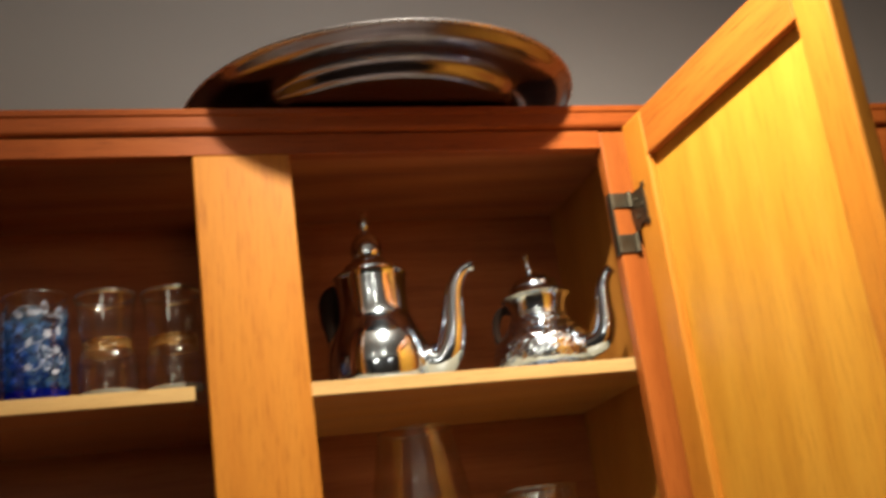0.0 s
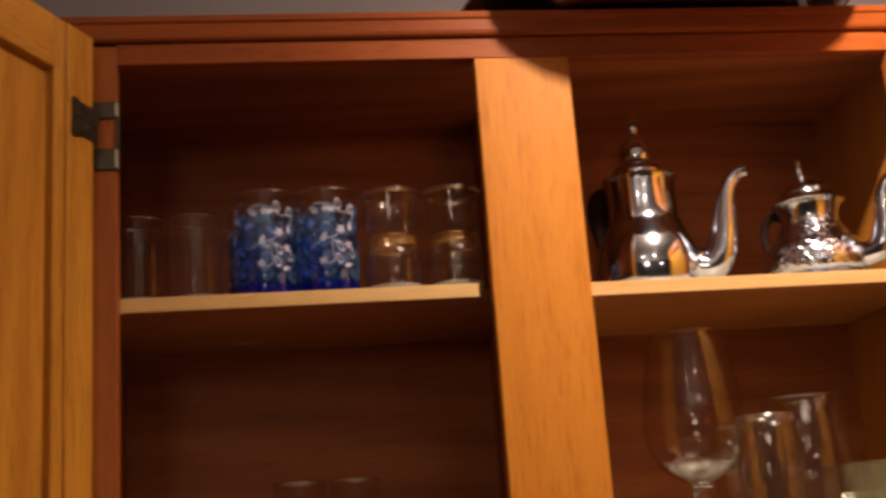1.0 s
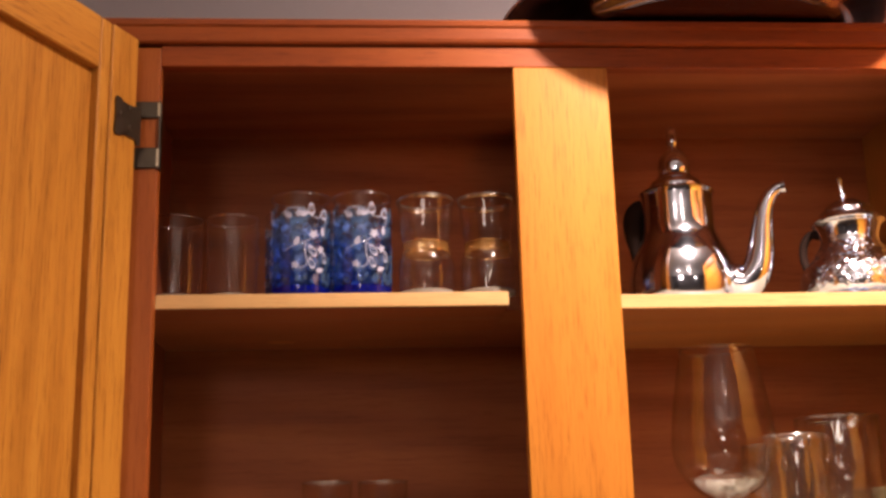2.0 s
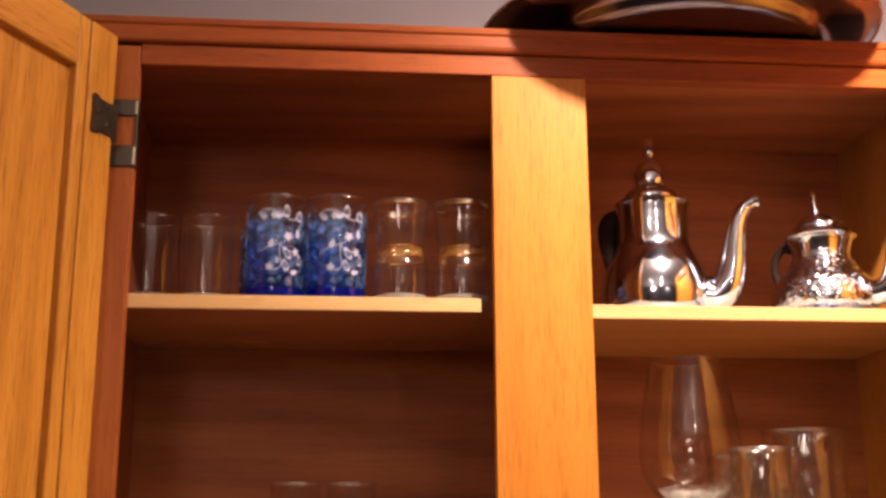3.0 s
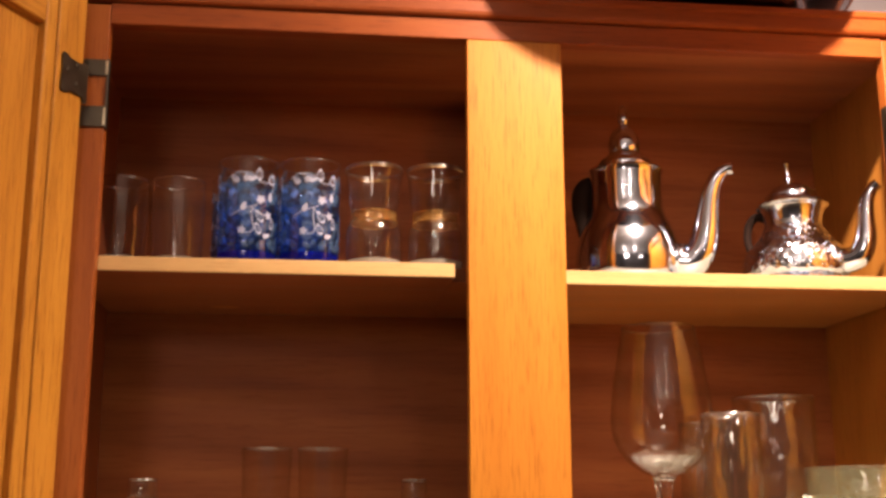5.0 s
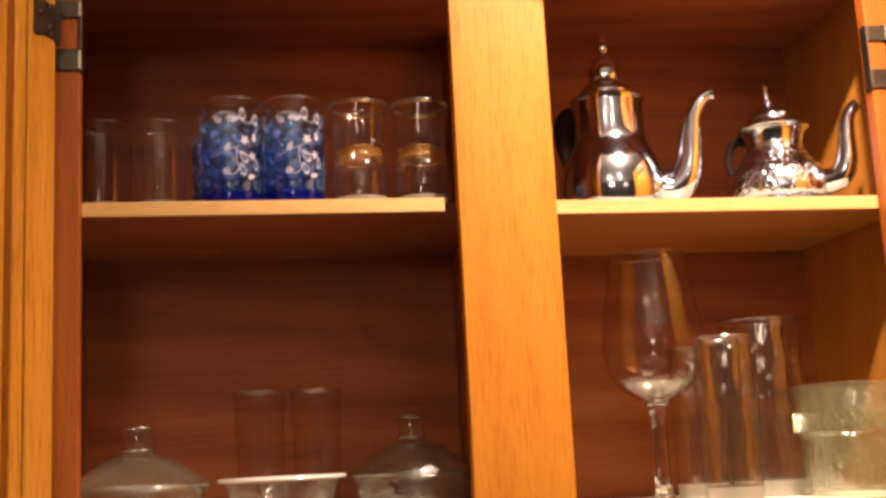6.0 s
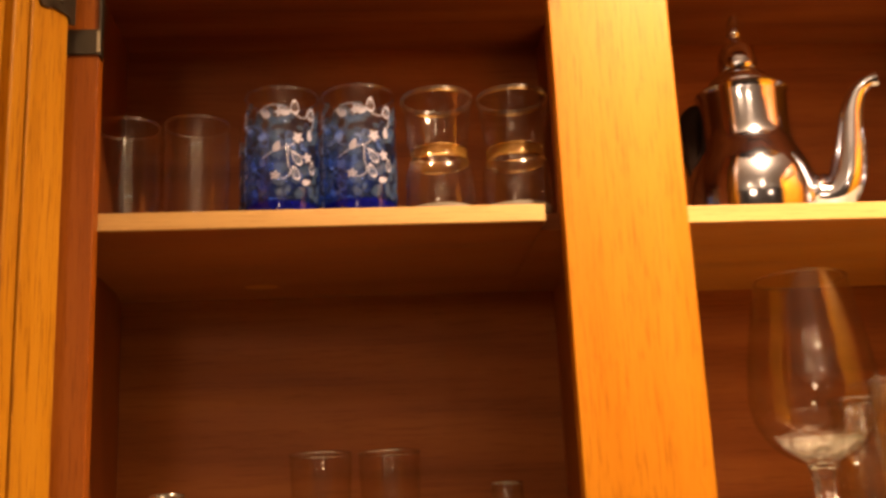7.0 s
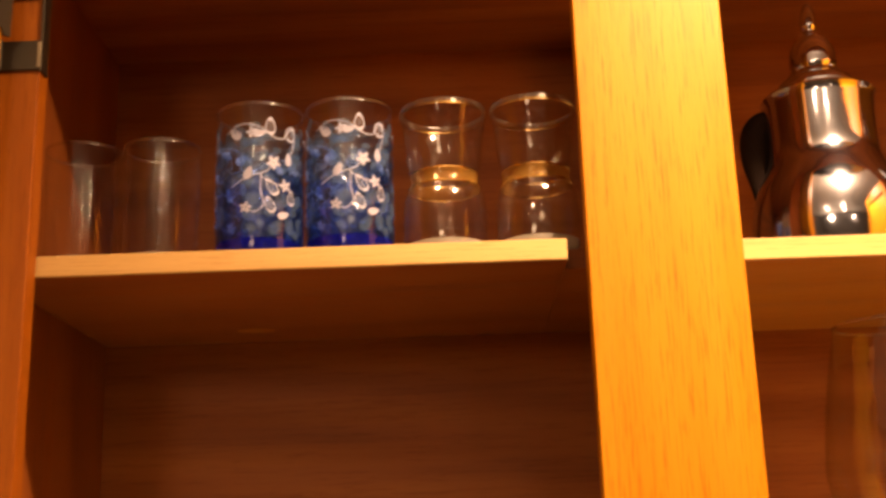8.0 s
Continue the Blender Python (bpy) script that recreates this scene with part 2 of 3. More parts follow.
# pale haze in bowl and cuts: brightness of the lit shelf behind them
cut_glass = thin_glass("cut_crystal", (0.93, 0.96, 0.88), 2.0, 0.065, (0.7, 0.74, 0.52), face=0.12, rough=0.1)
dish_glass = green_glass
bowl_glass = thin_glass("hazy_cut_glass", (0.94, 0.965, 0.905), 2.0, 0.07, (0.70, 0.74, 0.48), ripple=0.0022, face=0.09, rough=0.08)


# ---- mesh helpers ----
def finish(bm, name, mat, smooth):
    bmesh.ops.recalc_face_normals(bm, faces=bm.faces)
    me = bpy.data.meshes.new(name)
    for f in bm.faces:
        f.smooth = smooth
    bm.to_mesh(me)
    bm.free()
    me.materials.append(mat)
    if smooth:
        me.set_sharp_from_angle(angle=radians(38))
    return me


def part(name, bm, mat, parent=None, label="", smooth=False):
    ob = new(name, finish(bm, name, mat, smooth))
    ob.parent = parent
    if label:
        ob["label"] = label
    return ob


def thing(name, at, label, category, group="", turn=0):
    ob = new(name)
    ob.empty_display_size = 0.02
    ob.matrix_basis = pose(*at, 0, 0, turn)
    return tagged(ob, label, category, group)


def slab(x0, x1, y0, y1, z0, z1, bevel=0.0015):
    bm = bmesh.new()
    bmesh.ops.create_cube(bm, size=1)
    for v in bm.verts:
        v.co = Vector(((x0 + x1) / 2 + v.co.x * (x1 - x0), (y0 + y1) / 2 + v.co.y * (y1 - y0), (z0 + z1) / 2 + v.co.z * (z1 - z0)))
    if bevel:
        bmesh.ops.bevel(bm, geom=bm.edges[:], offset=bevel, segments=2, profile=0.5, affect="EDGES")
    return bm


def extrude_profile(points, a, b):
    """A closed outline of (depth, height) pairs drawn out along x from a to b."""
    bm = bmesh.new()
    ends = [[bm.verts.new((x, y, z)) for y, z in points] for x in (a, b)]
    n = len(points)
    for i in range(n):
        bm.faces.new((ends[0][i], ends[0][(i + 1) % n], ends[1][(i + 1) % n], ends[1][i]))
    bm.faces.new(ends[0])
    bm.faces.new(ends[1])
    return bm


def plate(points, depth):
    """A flat outline of (x, z) pairs, thick in y from 0 to -depth, with softened edges."""
    bm = bmesh.new()
    f = bm.faces.new([bm.verts.new((x, 0, z)) for x, z in points])
    out = bmesh.ops.extrude_face_region(bm, geom=[f])
    for v in out["geom"]:
        if isinstance(v, bmesh.types.BMVert):
            v.co.y -= depth
    return bm


def lathe(profile, seg=48, flute=0.0, flutes=0, span=None):
    """A body of revolution from (radius, height) pairs, closed on the axis where the radius is 0."""
    bm = bmesh.new()
    rings = []
    for r, z in profile:
        if r < 1e-6:
            rings.append([bm.verts.new((0, 0, z))])
            continue
        ring = []
        for i in range(seg):
            a = math.tau * i / seg
            rr = r
            if flutes and (span is None or span[0] <= z <= span[1]):
                rr = r * (1 + flute * math.cos(flutes * a))
            ring.append(bm.verts.new((rr * math.cos(a), rr * math.sin(a), z)))
        rings.append(ring)
    for p, q in zip(rings, rings[1:]):
        for i in range(seg):
            j = (i + 1) % seg
            c = [p[i % len(p)], p[j % len(p)], q[j % len(q)], q[i % len(q)]]
            c = list(dict.fromkeys(c))
            if len(c) > 2:
                bm.faces.new(c)
    return bm


def curve_points(keys, steps):
    """Smooth (Catmull-Rom) points through rows of numbers."""
    k = [np.array(v, float) for v in keys]
    k = [2 * k[0] - k[1]] + k + [2 * k[-1] - k[-2]]
    out = []
    for i in range(1, len(k) - 2):
        for s in range(steps):
            t = s / steps
            a, b, c, d = k[i - 1:i + 3]
            out.append(0.5 * (2 * b + (c - a) * t + (2 * a - 5 * b + 4 * c - d) * t * t + (3 * b - a - 3 * c + d) * t ** 3))
    out.append(k[-2])
    return out


def smooth_profile(keys, steps=5):
    return [(max(0.0, float(r)), float(z)) for r, z in curve_points(keys, steps)]


def tube(keys, steps=7, seg=18, flat=1.0, caps=True):
    """A tube along rows of (x, y, z, radius)."""
    pts = curve_points(keys, steps)
    bm = bmesh.new()
    rings = []
    up = Vector((0, 1, 0))
    for i, p in enumerate(pts):
        a, b = pts[max(0, i - 1)], pts[min(len(pts) - 1, i + 1)]
        d = Vector((b - a)[:3]).normalized()
        u = (up - d * up.dot(d)).normalized()
        w = d.cross(u)
        r = max(1e-4, p[3])
        rings.append([bm.verts.new(Vector(p[:3]) + u * (r * flat * math.cos(math.tau * s / seg)) + w * (r * math.sin(math.tau * s / seg))) for s in range(seg)])
    for p, q in zip(rings, rings[1:]):
        for s in range(seg):
            bm.faces.new((p[s], p[(s + 1) % seg], q[(s + 1) % seg], q[s]))
    if caps:
        bm.faces.new(rings[0])
        bm.faces.new(rings[-1])
    return bm


def join(*meshes):
    """Several bmeshes as one."""
    bm = bmesh.new()
    for other in meshes:
        me = bpy.data.meshes.new("piece")
        other.to_mesh(me)
        other.free()
        bm.from_mesh(me)
        bpy.data.meshes.remove(me)
    return bm


def setting(name, bm, mat, label, category):
    return tagged(part(name, bm, mat), label, category, kind="structure")


# ---- the room ----
WALL = 0.372
setting("floor", slab(-2.2, 2.4, -3.6, WALL + 0.1, -0.1, 0, 0), floor_vinyl, "brown kitchen floor covering", "floor")
setting("ceiling", slab(-2.2, 2.4, -3.6, WALL + 0.1, 2.52, 2.62, 0), ceiling_paint, "off-white painted ceiling over the kitchen", "ceiling")
setting("wall_north", slab(-2.2, 2.4, WALL, WALL + 0.1, 0, 2.52, 0), wall_paint, "plain greige painted wall behind the cabinets", "wall")
setting("wall_south", slab(-2.2, 2.4, -3.6, -3.5, 0, 2.52, 0), unlit_wall_paint, "plain kitchen wall, painted darker to read as unlit", "wall")
setting("wall_west", slab(-2.2, -2.1, -3.5, WALL, 0, 2.52, 0), unlit_wall_paint, "plain kitchen wall, painted darker to read as unlit", "wall")
setting("wall_east", slab(2.3, 2.4, -3.5, WALL, 0, 2.52, 0), unlit_wall_paint, "plain kitchen wall, painted darker to read as unlit", "wall")

# both unseen; the pale worktop is added to bounce lamp light up
setting("worktop", slab(-2.1, 2.3, -0.27, WALL - 0.001, 0.872, 0.91, 0.004), worktop_laminate, "pale unseen worktop below the cabinets, added to bounce light up", "worktop")
setting("base_front", slab(-2.1, 2.3, -0.23, -0.21, 0.001, 0.871, 0.002), oak_z, "plain oak fronts below the worktop", "cabinet")

# ---- the open cabinet ----
XL, XR, W = -0.437, 0.5505, 0.12          # edges of the two openings, and the middle stile
Z0, ZT = 1.252, 2.034                    # underside, and the top of the openings
SHELF, SHELF_R, FLOOR = 1.75, 1.7445, 1.366               # upper faces of the shelves
BASE = 1.292                             # upper face of the cabinet's own floor
BACK = 0.335
TOP = 2.094                              # upper edge of the crown moulding
LEFT, RIGHT = -0.492, 0.606              # outer ends of the face frame

cab = thing("wall_cabinet", (0, 0, 0), "oak wall cabinet with two doors standing wide open", "cabinet")
part("middle_stile", slab(0, W, 0, 0.02, Z0, ZT - 0.0005, 0.0012), oak_z, cab)
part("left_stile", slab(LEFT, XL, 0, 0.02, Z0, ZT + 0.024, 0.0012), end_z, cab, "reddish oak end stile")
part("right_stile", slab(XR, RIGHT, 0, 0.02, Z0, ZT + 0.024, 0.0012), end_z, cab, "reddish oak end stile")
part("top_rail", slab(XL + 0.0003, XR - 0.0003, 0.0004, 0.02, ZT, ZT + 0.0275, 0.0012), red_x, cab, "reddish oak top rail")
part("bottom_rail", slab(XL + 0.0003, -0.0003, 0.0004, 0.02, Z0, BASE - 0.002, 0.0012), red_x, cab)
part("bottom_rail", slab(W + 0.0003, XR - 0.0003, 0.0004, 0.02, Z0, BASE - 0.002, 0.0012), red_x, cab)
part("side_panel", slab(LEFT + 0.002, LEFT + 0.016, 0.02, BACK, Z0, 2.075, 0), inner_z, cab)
part("side_panel", slab(RIGHT - 0.004, RIGHT + 0.010, 0.02, BACK, Z0, 2.075, 0), lit_side_z, cab)
# unseen partition, solid up to the shelf to stop lamp light leaking through
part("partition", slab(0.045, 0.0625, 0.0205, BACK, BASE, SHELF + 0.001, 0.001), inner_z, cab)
# unseen posts, left open between so the teapots mirror a darker inside
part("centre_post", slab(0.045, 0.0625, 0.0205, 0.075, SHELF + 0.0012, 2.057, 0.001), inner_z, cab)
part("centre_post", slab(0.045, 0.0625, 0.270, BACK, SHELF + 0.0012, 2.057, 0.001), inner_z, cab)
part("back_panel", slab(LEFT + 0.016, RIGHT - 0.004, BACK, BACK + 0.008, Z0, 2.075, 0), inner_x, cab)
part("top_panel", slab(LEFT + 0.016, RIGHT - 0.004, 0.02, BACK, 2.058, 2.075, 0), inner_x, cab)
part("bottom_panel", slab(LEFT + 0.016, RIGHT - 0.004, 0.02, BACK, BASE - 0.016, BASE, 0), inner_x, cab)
crown = [(0.020, 2.0625), (-0.004, 2.0625), (-0.0065, 2.065), (-0.0075, 2.069), (-0.0075, 2.083), (-0.0100, 2.0855), (-0.0110, 2.092), (-0.0085, TOP), (0.02, TOP)]
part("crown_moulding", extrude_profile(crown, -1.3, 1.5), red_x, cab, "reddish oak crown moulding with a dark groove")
part("dust_cover", slab(-1.3, 1.5, 0.02, BACK + 0.03, 2.076, TOP - 0.003, 0), inner_x, cab)


def shelf_board(x0, x1, top, paper, board):
    ob = part("shelf", slab(x0, x1, 0.026, BACK - 0.002, top - 0.0175, top, 0.001), board, cab, "plywood shelf with a pale front edge")
    if x1 < 0:
        part("shelf_tongue", slab(x1 + 0.0002, 0.0445, 0.055, BACK - 0.002, top - 0.0172, top - 0.0004, 0), board, ob, "narrow tongue that meets the posts")
    part("edge_band", slab(x0 + 0.0003, x1 - 0.0003, 0.022, 0.0258, top - 0.0173, top - 0.0002, 0.0008), birch_x, ob, "pale birch edge band")
    part("shelf_liner", slab(x0 + 0.001, x1 - 0.001, 0.0265, BACK - 0.003, top - 0.0005, top + 0.0004, 0), paper, ob, "shelf paper")


shelf_board(LEFT + 0.018, -0.0135, SHELF, dim_liner, dim_ply_x)
shelf_board(0.0635, RIGHT - 0.006, SHELF_R, half_dim_liner, ply_x)
shelf_board(LEFT + 0.018, -0.0135, FLOOR, liner, dim_ply_x)
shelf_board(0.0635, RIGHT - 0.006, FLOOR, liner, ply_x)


left_shelf = [o for o in cab.children if o.name.startswith("shelf")][0]
# thin pale disc that stands in for a specular smear on the underside
worn = lathe([(0, -0.0003), (0.011, -0.0003), (0.013, 0.0001), (0, 0.0001)], 20)
worn.transform(Matrix.Translation((-0.305, 0.268, SHELF - 0.0176)) @ Matrix.Diagonal((1.5, 0.9, 1, 1)))
part("worn_spot", worn, ply_x, left_shelf, "small pale spot of sheen under the shelf")


def hinge_arms(side, x, zc, reach):
    """The two straps of a hinge that lie on the stile and wrap round its edge. side: which way the door lies (-1, 1)."""
    arms = []
    for z0, z1 in ((zc - 0.043, zc - 0.017), (zc + 0.021, zc + 0.042)):
        a = slab(min(x, x + side * reach), max(x, x + side * reach), -0.0028, -0.0003, z0, z1, 0.0008)
        arms.append(a)
    strap = slab(min(x - side * 0.0022, x), max(x - side * 0.0022, x), -0.0028, 0.013, zc - 0.044, zc + 0.043, 0.0006)
    for z0, z1 in ((-0.043, -0.017), (0.021, 0.042)):
        barrel = lathe([(0, z0), (0.0038, z0), (0.0038, z1), (0, z1)], 14)
        for v in barrel.verts:
            v.co += Vector((x + side * (reach + 0.002), -0.004, zc))
        arms.append(barrel)
    return join(*arms, strap)


def screw(at, normal_axis="y"):
    bm = lathe([(0, 0.0014), (0.0025, 0.0011), (0.0036, 0.0)], 12)
    m = pose(*at, 90, 0, 0) if normal_axis == "y" else pose(*at, 0, 90, 0)
    bm.transform(m)
    return bm


BUTTERFLY = [(0.004, -0.008), (0.011, -0.026), (0.020, -0.026), (0.024, -0.0215), (0.036, -0.0215), (0.037, -0.026), (0.042, -0.026), (0.044, -0.022),
             (0.041, -0.017), (0.0425, 0.0), (0.041, 0.017), (0.044, 0.022), (0.042, 0.026), (0.037, 0.026), (0.036, 0.0215), (0.010, 0.0215), (0.004, 0.014)]
SQUARE = [(0.002, -0.0250), (0.008, -0.0262), (0.010, -0.0204), (0.028, -0.0205), (0.033, -0.0235), (0.041, -0.0245), (0.0435, -0.021), (0.0425, 0),
          (0.0434, 0.0135), (0.041, 0.0178), (0.036, 0.0175), (0.031, 0.0148), (0.020, 0.0145), (0.012, 0.0155), (0.006, 0.0178), (0.002, 0.0178)]


def door(hinge_x, hinge_y, side, opened, st, leaf_z, leaf_in, ear, timber, beaded=False):
    """A framed door with a flat inset panel, turned about its hinge. Built closed, inner face towards +y, then swung open."""
    width, z0, z1, thick = 0.460, Z0 + 0.006, 2.058, 0.019
    s = -side                                  # from the hinge towards the free edge
    rail = 0.064
    lo, hi = sorted((s * st, s * (width - st)))
    panel = part("door", slab(lo - 0.008, hi + 0.008, -0.0165, -0.0118, z0 + rail - 0.008, z1 - rail + 0.008, 0), timber[2], cab, "open oak cabinet door with a flat inset panel")
    for a, b in ((0, st), (width - st, width)):
        lo2, hi2 = sorted((s * a, s * b))
        if beaded:
            # a narrow bead along the panel, with a dark line between it and the stile
            c, d = (b - 0.0200, b) if a == 0 else (a, a + 0.0200)
            a, b = (a, b - 0.0216) if a == 0 else (a + 0.0216, b)
            lo2, hi2 = sorted((s * a, s * b))
            lo3, hi3 = sorted((s * c, s * d))
            part("stile_bead", slab(lo3, hi3, -thick + 0.0002, -0.0008, z0 + 0.0002, z1 - 0.0002, 0.0022), timber[0], panel)
            part("stile_groove", slab(min(lo2, lo3) + 0.004, max(hi2, hi3) - 0.004, -thick + 0.001, -0.005, z0 + 0.001, z1 - 0.001, 0), timber[0], panel)
        part("door_stile", slab(lo2, hi2, -thick, 0, z0, z1, 0.003 if not beaded else 0.0015), timber[0], panel)
    for a, b in ((z0, z0 + rail), (z1 - rail, z1)):
        part("door_rail", slab(lo + 0.0004, hi - 0.0004, -thick + 0.0004, -0.0004, a, b, 0.002), timber[1], panel)
    # hinge leaf: a butterfly plate on the inner face
    for zc in (leaf_z, 1.345):
        leaf = plate([(s * (1.18 * x - leaf_in), 1.12 * z) for x, z in ear], 0.0024)
        for v in leaf.verts:
            v.co += Vector((0, 0.0026, zc))
        heads = []
        for dx, dz in ((0.019, 0.012), (0.019, -0.012), (0.034, 0.0)):
            h = screw((0, 0, 0))
            h.transform(Matrix.Rotation(math.pi, 4, "X"))
            for v in h.verts:
                v.co += Vector((s * (1.18 * dx - leaf_in), 0.0026, zc + dz))
            heads.append(h)
        part("hinge_leaf", join(leaf, *heads), brass, panel, "antique brass hinge leaf")
    panel.matrix_basis = pose(hinge_x, hinge_y, 0, 0, 0, side * opened)
    return panel


door(0.578, -0.014, 1, 91.2, 0.054, 1.937, 0.019, BUTTERFLY, (oak_z, rust_x, lit_panel_z))
door(-0.460, -0.024, -1, 115, 0.071, 1.951, 0.009, SQUARE, (golden_z, golden_x, golden_panel), True)
for zc in (1.944, 1.345):
    part("hinge_strap", hinge_arms(-1, XL, zc, 0.032), brass, cab, "antique brass hinge straps")
    part("hinge_strap", hinge_arms(1, XR, zc - 0.02, 0.023), brass, cab, "antique brass hinge straps")
    for z0, z1 in ((-0.041, -0.019), (0.023, 0.040)):
        part("hinge_edge", slab(XL - 0.0012, XL + 0.0016, -0.0036, -0.0030, zc + z0, zc + z1, 0.0002), steel_edge, cab, "bright hinge edge")

# ---- the cabinets on either side ----
def closed_cabinet(x0, x1):
    c = thing("wall_cabinet", (0, 0, 0), "closed oak wall cabinet beside the open one", "cabinet", "closed cabinets")
    part("body", slab(x0 + 0.012, x1 - 0.012, 0.02, BACK, Z0, 2.06, 0), inner_z, c)
    part("stile", slab(x0, x0 + 0.053, 0, 0.0195, Z0, 2.058, 0.001), red_z, c)
    part("stile", slab(x1 - 0.055, x1, 0, 0.0195, Z0, 2.058, 0.001), red_z, c)
    part("rail", slab(x0 + 0.0535, x1 - 0.0555, 0.0004, 0.0195, 2.02, 2.058, 0.001), red_x, c)
    a, b = x0 + 0.042, x1 - 0.043
    shut = part("door", slab(a + 0.05, b - 0.05, -0.012, -0.006, 1.43, 1.98, 0), red_z, c, "closed oak door")
    part("door_stile", slab(a, a + 0.056, -0.019, -0.0005, 1.37, 2.045, 0.003), red_z, shut)
    part("door_stile", slab(b - 0.056, b, -0.019, -0.0005, 1.37, 2.045, 0.003), red_z, shut)
    part("door_rail", slab(a + 0.0565, b - 0.0565, -0.0186, -0.0005, 1.37, 1.438, 0.003), red_x, shut)
    part("door_rail", slab(a + 0.0565, b - 0.0565, -0.0186, -0.0005, 1.977, 2.045, 0.003), red_x, shut)


closed_cabinet(0.6185, 1.495)
closed_cabinet(-1.295, LEFT - 0.0005)

# ---- the tray on top ----
tray = thing("serving_tray", (0.2695, 0.098, TOP), "large round dark polished metal tray on the cabinet top", "tray")
under = smooth_profile([(0.0, 0.004), (0.10, 0.004), (0.178, 0.003), (0.186, 0.0015), (0.196, 0.006), (0.204, 0.016), (0.216, 0.020), (0.236, 0.021), (0.252, 0.024), (0.264, 0.031), (0.270, 0.034)], 5)
over = [(0.2705, 0.036), (0.268, 0.0375), (0.252, 0.029), (0.236, 0.0255), (0.214, 0.0245), (0.200, 0.019), (0.190, 0.008), (0.178, 0.007), (0.0, 0.007)]
part("bowl", lathe(under + over, 96), bronze, tray, smooth=True)
part("rolled_rim", lathe([(0.2705 + 0.0024 * math.cos(a), 0.0352 + 0.0024 * math.sin(a)) for a in [math.tau * i / 10 for i in range(11)]], 96), bright_bronze, tray, "rolled rim, paler for the lamp's highlight", smooth=True)


# ---- glasses ----
def vessel(name, at, outer, wall, base, mat, base_mat, label, category, group="", seg=48, flute=0.0, flutes=0, rim_mat=None):
    """A drinking glass: its thin wall, and its thick foot as a part of its own. outer: (radius, height) pairs from the foot up."""
    g = thing(name, at, label, category, group)
    up = [p for p in outer if p[1] >= base]
    up = [(up[0][0], base), (up[0][0], base + 0.001)] + up[1:-1] + [(up[-1][0], up[-1][1] - 0.0012), up[-1]]
    inside = [(max(0.001, r - wall), z) for r, z in reversed(up)]
    rim = [(up[-1][0] - wall * 0.3, up[-1][1] + wall * 0.4), (up[-1][0] - wall * 0.7, up[-1][1] + wall * 0.4)]
    part("wall", lathe(up + rim + inside, seg, flute, flutes), mat, g, smooth=True)
    rc, zc, rr = up[-1][0] - wall * 0.5, up[-1][1] + wall * 1.0, wall * 0.85
    part("rim", lathe([(rc + rr * math.cos(math.tau * i / 10), zc + rr * math.sin(math.tau * i / 10)) for i in range(11)], seg), rim_mat or rim_glass, g, smooth=True)
    low = [p for p in outer if p[1] < base]
    r_top = up[0][0]
    foot = [(0, low[0][1] + 0.0025), (low[0][0] * 0.7, low[0][1] + 0.002)] + low + [(r_top - 0.0002, base - 0.0003), (r_top - wall, base - 0.0003), (r_top * 0.5, base - 0.0015), (0, base - 0.002)]
    part("foot", lathe(foot, seg, flute, flutes), base_mat, g, "thick glass foot", smooth=True)
    return g


tumbler = [(0.0285, 0.0), (0.0305, 0.0015), (0.031, 0.004), (0.0312, 0.009), (0.0320, 0.03), (0.0327, 0.06), (0.0330, 0.085), (0.0329, 0.105)]
t1 = vessel("tumbler", (-0.354, 0.078, SHELF), tumbler, 0.0016, 0.008, clear_glass, foot_glass, "small clear straight glass tumbler on the shelf", "glass", "clear tumblers", rim_mat=thin_rim)
copy_thing(t1, pose(-0.423, 0.080, SHELF, 0, 0, 40))

blue = [(0.033, 0.0), (0.0352, 0.002), (0.036, 0.006), (0.0362, 0.012), (0.0365, 0.05), (0.0372, 0.1), (0.0375, 0.130)]


def leaf_shape(u, v, turn, length, width):
    pts = []
    for i in range(12):
        a = math.tau * i / 12
        x, y = length * 0.5 * math.cos(a), width * 0.5 * math.sin(a) * (1 - 0.35 * math.cos(a))
        pts.append((u + x * math.cos(turn) - y * math.sin(turn), v + x * math.sin(turn) + y * math.cos(turn)))
    return pts


